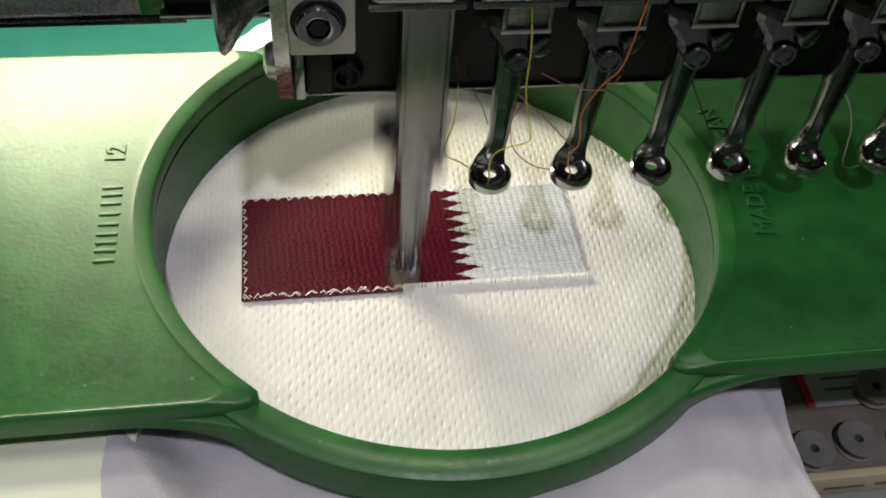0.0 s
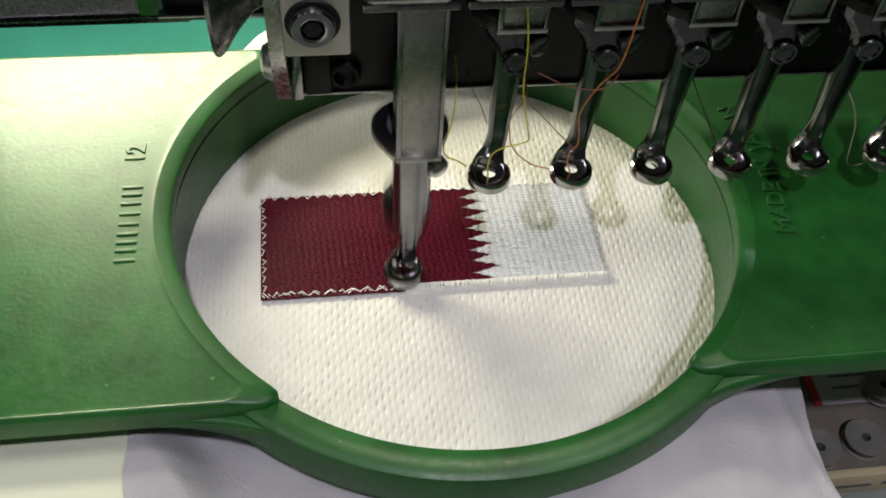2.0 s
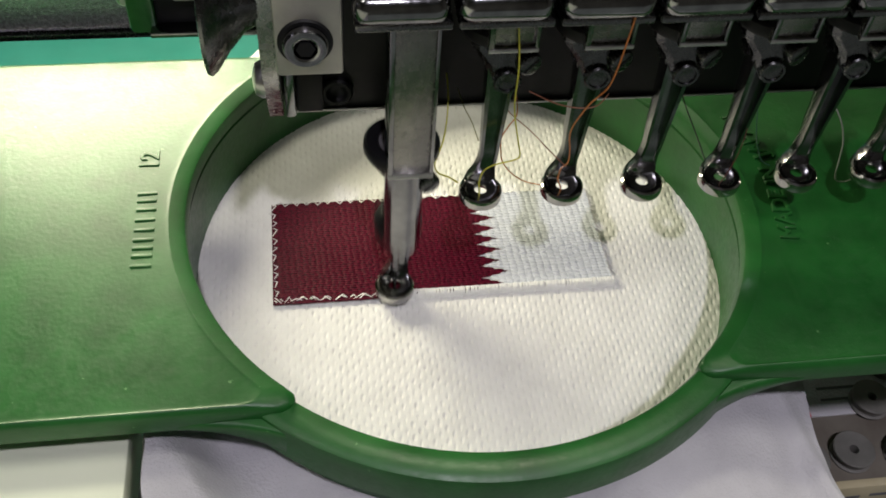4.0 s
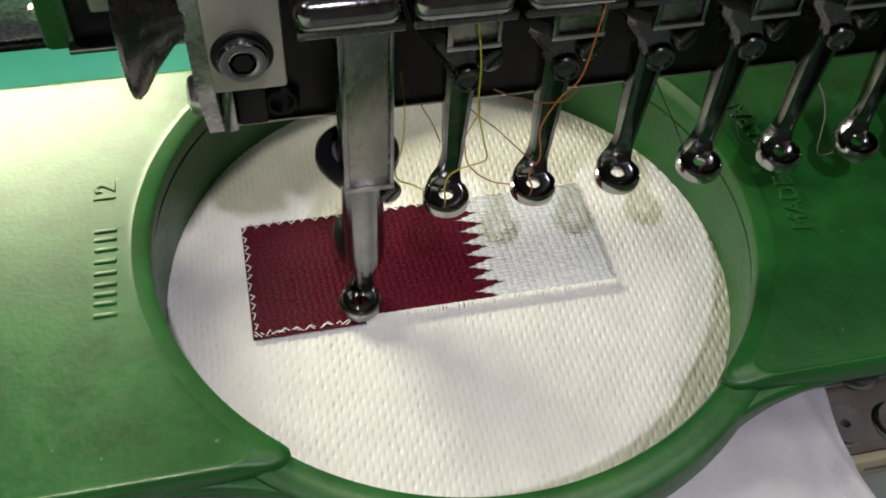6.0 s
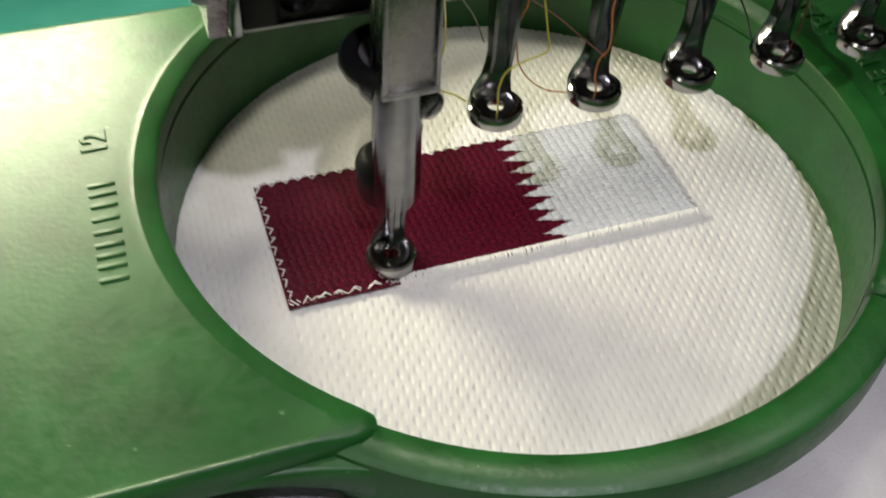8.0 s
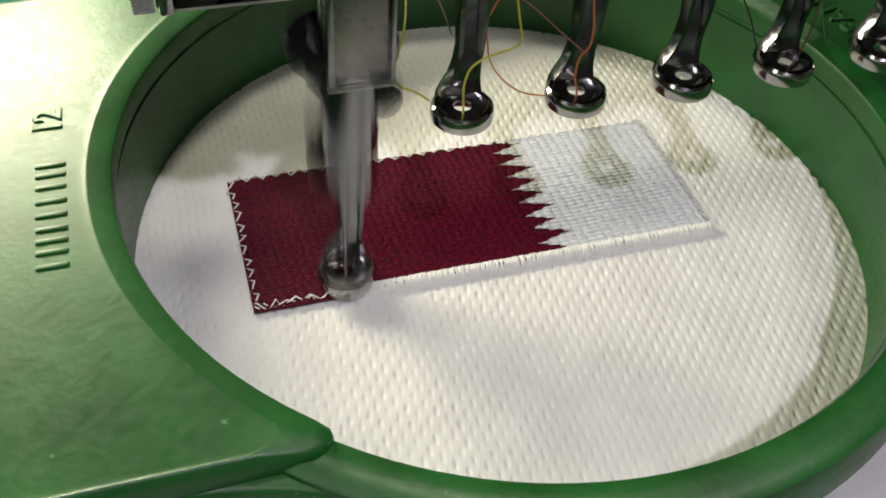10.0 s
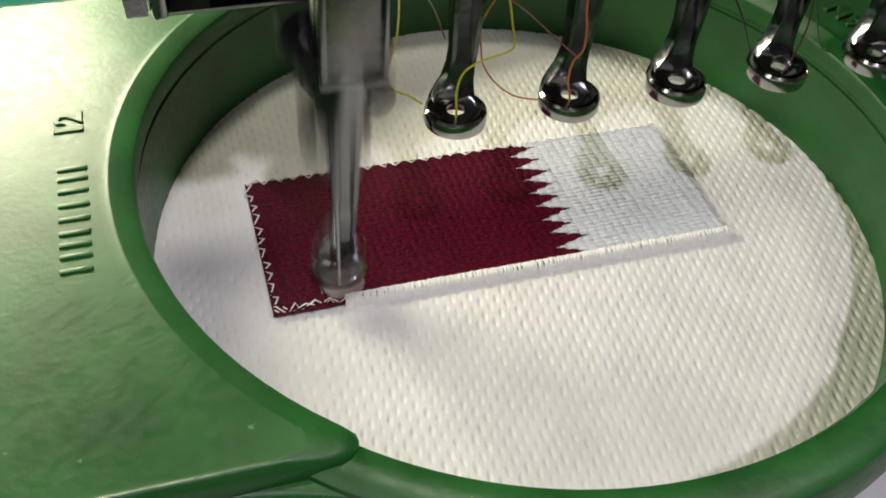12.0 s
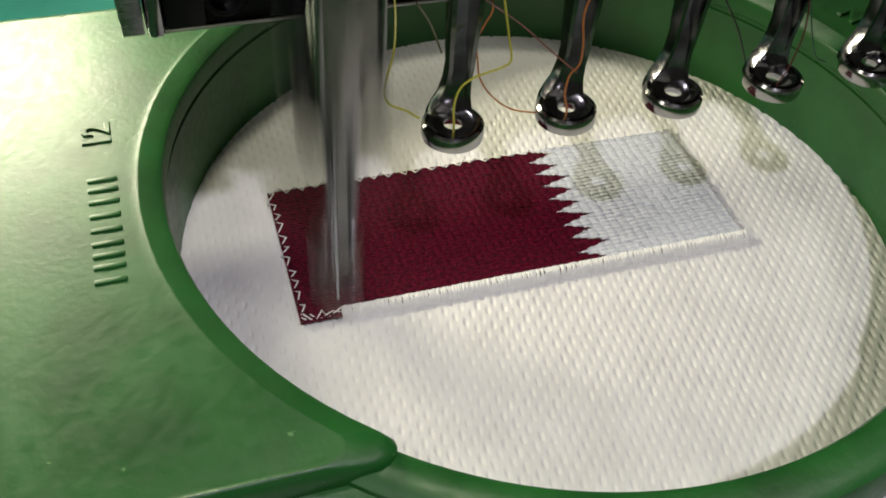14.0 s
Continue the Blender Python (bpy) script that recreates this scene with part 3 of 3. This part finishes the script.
def arm():
    a = thing("support_beam", "speckled grey machine beam with a black end housing", "beam")
    bm = bmesh.new()
    box(bm, (-4.0, 0.80, 0.190), (-0.130, 1.02, 0.38), 0.035, 4)
    part("beam", bm, SPECKLED, a, "speckled hammered grey beam")
    bm = bmesh.new()
    box(bm, (-4.0, 0.800, 0.176), (-0.132, 0.99, 0.194), 0.004)
    part("lower_trim", bm, DARK_STEEL, a, "dark steel strip under the beam")
    bm = bmesh.new()
    box(bm, (-0.152, 0.285, 0.565), (-0.098, 0.43, 1.1), 0.012)
    part("end_cover", bm, GREEN, a, "dark green end cover")
    bm = bmesh.new()
    box(bm, (-0.099, 0.300, 0.570), (0.118, 0.42, 1.1), 0.006)
    part("housing", bm, BLACK, a)
    bm = bmesh.new()
    box(bm, (-0.110, 0.262, 0.572), (0.112, 0.300, 0.584), 0.003)
    part("lip", bm, CHROME, a, "bright steel lower lip")
    bm = bmesh.new()
    box(bm, (-0.060, 0.285, 0.640), (0.112, 0.301, 0.74), 0.006)
    box(bm, (-0.050, 0.278, 0.665), (0.112, 0.286, 0.73), 0.004)
    part("panel", bm, BEIGE, a, "pale metal panel")
    bm = bmesh.new()
    lathe(bm, [(0.014, -0.01), (0.014, 0.006), (0.008, 0.012)], (-0.165, 0.36, 0.60), 20, FRONT)
    part("rivet", bm, STEEL, a)
    return a


# ---- loose thread ends ----
def threads():
    def thread(pts, colour, label, r=0.0016, group="thread ends"):
        bm = bmesh.new()
        tube(bm, smooth_path(pts, 7), r, 6)
        ob = part("thread", bm, thread_paint("thread_" + label.split()[0], colour))
        tagged(ob, label, "thread", group)
    yellow, orange, brown = (0.66, 0.62, 0.06), (0.62, 0.20, 0.04), (0.26, 0.09, 0.05)
    thread([(0.536, 0.028, 0.30), (0.528, 0.005, 0.350), (0.524, 0.0, 0.392), (0.531, 0.0, 0.420), (0.548, 0.0, 0.434), (0.566, 0.0, 0.440), (0.589, 0.0, 0.446), (0.600, 0.0, 0.457), (0.592, 0.0, 0.497), (0.574, -0.004, 0.586), (0.569, -0.012, 0.693), (0.556, -0.012, 0.80)], yellow, "yellow green thread through an idle foot")
    thread([(0.491, 0.05, 0.339), (0.471, 0.05, 0.356), (0.447, 0.05, 0.371), (0.439, 0.05, 0.392), (0.442, 0.05, 0.415), (0.454, 0.06, 0.45), (0.464, 0.09, 0.483), (0.47, 0.13, 0.512), (0.47, 0.17, 0.54)], yellow, "yellow loose thread end hanging beside a foot")
    thread([(0.536, 0.10, 0.409), (0.520, 0.11, 0.453), (0.505, 0.13, 0.477), (0.494, 0.17, 0.50)], (0.30, 0.29, 0.16), "olive fine thread below the head", 0.0013)
    thread([(0.712, 0.028, 0.30), (0.700, 0.010, 0.352), (0.688, 0.0, 0.385), (0.690, 0.0, 0.416), (0.699, -0.006, 0.438), (0.698, -0.008, 0.470), (0.690, -0.012, 0.53), (0.712, -0.02, 0.60), (0.738, -0.035, 0.66), (0.747, -0.045, 0.769), (0.75, -0.05, 0.84)], orange, "orange thread through an idle foot")
    thread([(0.678, 0.055, 0.312), (0.636, 0.06, 0.323), (0.602, 0.06, 0.353), (0.582, 0.06, 0.386), (0.576, 0.06, 0.415), (0.576, 0.07, 0.443), (0.593, 0.09, 0.455), (0.615, 0.12, 0.46), (0.622, 0.17, 0.47)], orange, "orange thread loop between two feet", 0.0013)
    thread([(0.596, -0.01, 0.630), (0.650, -0.012, 0.600), (0.696, -0.014, 0.588), (0.730, -0.014, 0.592), (0.748, -0.014, 0.62)], brown, "brown slack thread across two feet", 0.0013)
    thread([(0.700, 0.0, 0.42), (0.668, 0.02, 0.445), (0.630, 0.05, 0.475), (0.585, 0.09, 0.50), (0.57, 0.16, 0.505)], brown, "brown slack thread running to the head", 0.0012)
    thread([(1.052, 0.10, 0.319), (1.018, 0.10, 0.385), (0.985, 0.14, 0.45), (0.98, 0.17, 0.47)], (0.015, 0.012, 0.012), "black thread below the head", 0.0015)
    thread([(1.058, 0.03, 0.31), (1.050, 0.006, 0.345), (1.054, 0.0, 0.379), (1.075, 0.02, 0.427), (1.105, 0.08, 0.46), (1.12, 0.17, 0.47)], (0.10, 0.02, 0.02), "dark red thread through an idle foot", 0.0013)
    thread([(1.212, 0.10, 0.293), (1.190, 0.10, 0.306), (1.172, 0.10, 0.337), (1.152, 0.10, 0.383), (1.150, 0.13, 0.43), (1.16, 0.17, 0.46)], (0.02, 0.09, 0.05), "green dark thread end", 0.0012)
    thread([(1.294, 0.17, 0.48), (1.335, 0.11, 0.42), (1.362, 0.10, 0.36), (1.374, 0.10, 0.310), (1.385, 0.10, 0.252), (1.397, 0.10, 0.230), (1.415, 0.10, 0.226), (1.431, 0.10, 0.232)], (0.38, 0.40, 0.34), "white stiff thread end beside a foot", 0.0016)
    bm = bmesh.new()
    tube(bm, [(RX, RY, 0.005), (RX, RY, 0.30), (RX, RY, 0.60)], 0.0020, 6)
    tagged(part("needle_thread", bm, WHITE_THREAD), "white taut thread from the needle to the cloth", "thread")


# ---- tables and the tray under the hoop ----
def surroundings():
    t = thing("machine_table", "teal green machine table behind the hoop", "table")
    bm = bmesh.new()
    box(bm, (-8, 0.95, -0.70), (9, 9, -0.55), 0.02)
    part("table_top", bm, TEAL, t)
    bm = bmesh.new()
    box(bm, (-8, 0.98, -9), (-7.2, 8.8, -0.70), 0.02)
    part("table_leg", bm, TEAL, t)
    bm = bmesh.new()
    box(bm, (8.2, 0.98, -9), (9, 8.8, -0.70), 0.02)
    part("table_leg", bm, TEAL, t)
    w = thing("work_surface", "grey green work surface below the hoop", "table")
    bm = bmesh.new()
    box(bm, (-4, -4, -0.80), (5, 0.94, -0.72), 0.01)
    part("table_top", bm, SLATE, w)
    bm = bmesh.new()
    box(bm, (-3.9, -3.9, -9), (-3.5, -3.5, -0.80), 0.02)
    part("table_leg", bm, STEEL, w)
    bm = bmesh.new()
    box(bm, (4.5, -3.9, -9), (4.9, -3.5, -0.80), 0.02)
    part("table_leg", bm, STEEL, w)
    d = thing("side_table", "pale cream side table top beside the hoop, under the loose cloth", "table")
    bm = bmesh.new()
    box(bm, (-6, -5, -0.06), (-0.195, -0.10, 0.068), 0.01)
    part("table_top", bm, PAPER, d)
    for x in (-5.9, -4.4):
        bm = bmesh.new()
        box(bm, (x, -4.9, -9), (x + 0.3, -4.6, -0.06), 0.02)
        part("table_leg", bm, STEEL, d)
    # tray of bobbins
    y = thing("bobbin_tray", "brown grey tray with a buff printed front, holding grey bobbins", "tray")
    bm = bmesh.new()
    box(bm, (1.30, -0.245, -0.718), (2.7, 0.44, -0.70), 0.004)
    part("tray_base", bm, TRAY, y)
    for lo, hi in (((1.30, -0.27, -0.72), (2.7, -0.245, -0.62)), ((1.30, 0.44, -0.72), (2.7, 0.465, -0.62))):
        bm = bmesh.new()
        box(bm, lo, hi, 0.004)
        part("tray_wall", bm, CARD, y)
    for x0, x1, z in ((1.54, 1.66, -0.685), (1.69, 1.80, -0.68), (1.84, 2.00, -0.685)):
        bm = bmesh.new()
        box(bm, (x0, -0.2715, z), (x1, -0.2695, z + 0.014))
        part("print_bar", bm, INK, y, "dark printed line")
    c = thing("printed_card", "white printed card with a red edge", "card", (0.03, 0.02, -0.0085))
    bm = bmesh.new()
    box(bm, (1.60, -0.02, -0.69), (1.90, 0.27, -0.682), 0.002)
    part("sheet", bm, CLOTH, c)
    bm = bmesh.new()
    box(bm, (1.575, -0.02, -0.69), (1.60, 0.27, -0.680), 0.002)
    part("edge_band", bm, RED, c)
    for k in range(5):
        bm = bmesh.new()
        box(bm, (1.65, 0.03 + k * 0.04, -0.683), (1.65 + 0.12 + 0.03 * (k % 3), 0.038 + k * 0.04, -0.6805))
        part("print_bar", bm, INK, c)

    def bobbin():
        b = thing("bobbin", "grey flat round bobbin with a centre hole", "bobbin", (0, 0, 0), "bobbins in the tray")
        bm = bmesh.new()
        lathe(bm, [(0.014, 0.0), (0.058, 0.0), (0.061, 0.003), (0.061, 0.006), (0.058, 0.008), (0.040, 0.008), (0.040, 0.032), (0.058, 0.032), (0.061, 0.034), (0.061, 0.037), (0.058, 0.040), (0.030, 0.040), (0.014, 0.037)], (0, 0, 0), 32, closed=True)
        part("spool", bm, BOBBIN, b)
        bm = bmesh.new()
        lathe(bm, [(0.039, 0.010), (0.054, 0.011), (0.054, 0.029), (0.039, 0.030)], (0, 0, 0), 28, closed=True)
        part("winding", bm, BOBBIN, b)
        return b
    first = bobbin()
    spots = ((1.699, -0.132), (1.822, 0.030), (1.86, -0.15), (1.97, -0.02), (1.99, -0.17), (2.10, 0.06), (1.93, 0.16), (2.12, -0.12))
    for x, yy in spots:
        copy_thing(first, pose(x * DM, yy * DM, (-0.6895 if yy > 0.02 and x < 2 else -0.6995) * DM, 0, 0, x * 200))
    first.location = Vector((1.554, -0.150, -0.6995)) * DM


room()
HOOP = hoop()
FABRIC, SATIN = fabric()
FOOT = feet()
NEEDLE = needle_unit()
head()
arm()
threads()
surroundings()

def beat(t):
    """Phase of the stroke in turns, less ten a second; whole numbers are the top."""
    tops = ((-0.61, -1), (0.41, 0), (2.44, 2), (5.50, 5), (7.53, 7), (8.57, 8), (11.70, 11), (14.76, 14))
    return float(np.interp(t, [a for a, _ in tops], [n for _, n in tops]))


def motions():
    rows = [(t, pose(x, y, 0)) for t, x, y in HOOP_ROWS]
    walk(HOOP, rows)
    walk(FABRIC, rows)
    # the foot and the needle beat about eleven times a second
    foot, needle = [], []
    for f in range(int(SECONDS * FPS) + 1):
        k = (f + 1) // 3 * 3
        # the rows beside each tenth of a second lie close to it and never past the stroke's end, so that the glide keeps its speed there
        a = math.degrees(2 * math.pi * beat(k / FPS)) % 360
        end = 180 * (a // 180)
        a = min(end + 180, max(end, a + 88 * (f - k)))
        c = math.cos(radians(a))
        lift = ((1 + c) / 2) ** 3
        foot.append((f / FPS, pose(RX * DM, RY * DM, (0.038 + (RZ - 0.038) * lift) * DM)))
        needle.append((f / FPS, pose(RX * DM, RY * DM, (0.065 + 0.20 * (c + 1)) * DM)))
    walk(FOOT, foot)
    walk(NEEDLE, needle)
    # each satin piece comes up through the cloth when the needle reaches it
    for x, ob in SATIN:
        t = max(0.0, (0.361 - x) / 0.0215)
        if 0.15 < t < SECONDS - 0.1:
            walk(ob, [(0, pose(0, 0, -0.0025)), (t - 0.1, pose(0, 0, -0.0025)), (t, pose(0, 0, 0)), (SECONDS, pose(0, 0, 0))])
        elif t >= SECONDS - 0.1:
            walk(ob, [(0, pose(0, 0, -0.0025)), (SECONDS, pose(0, 0, -0.0025))])


motions()
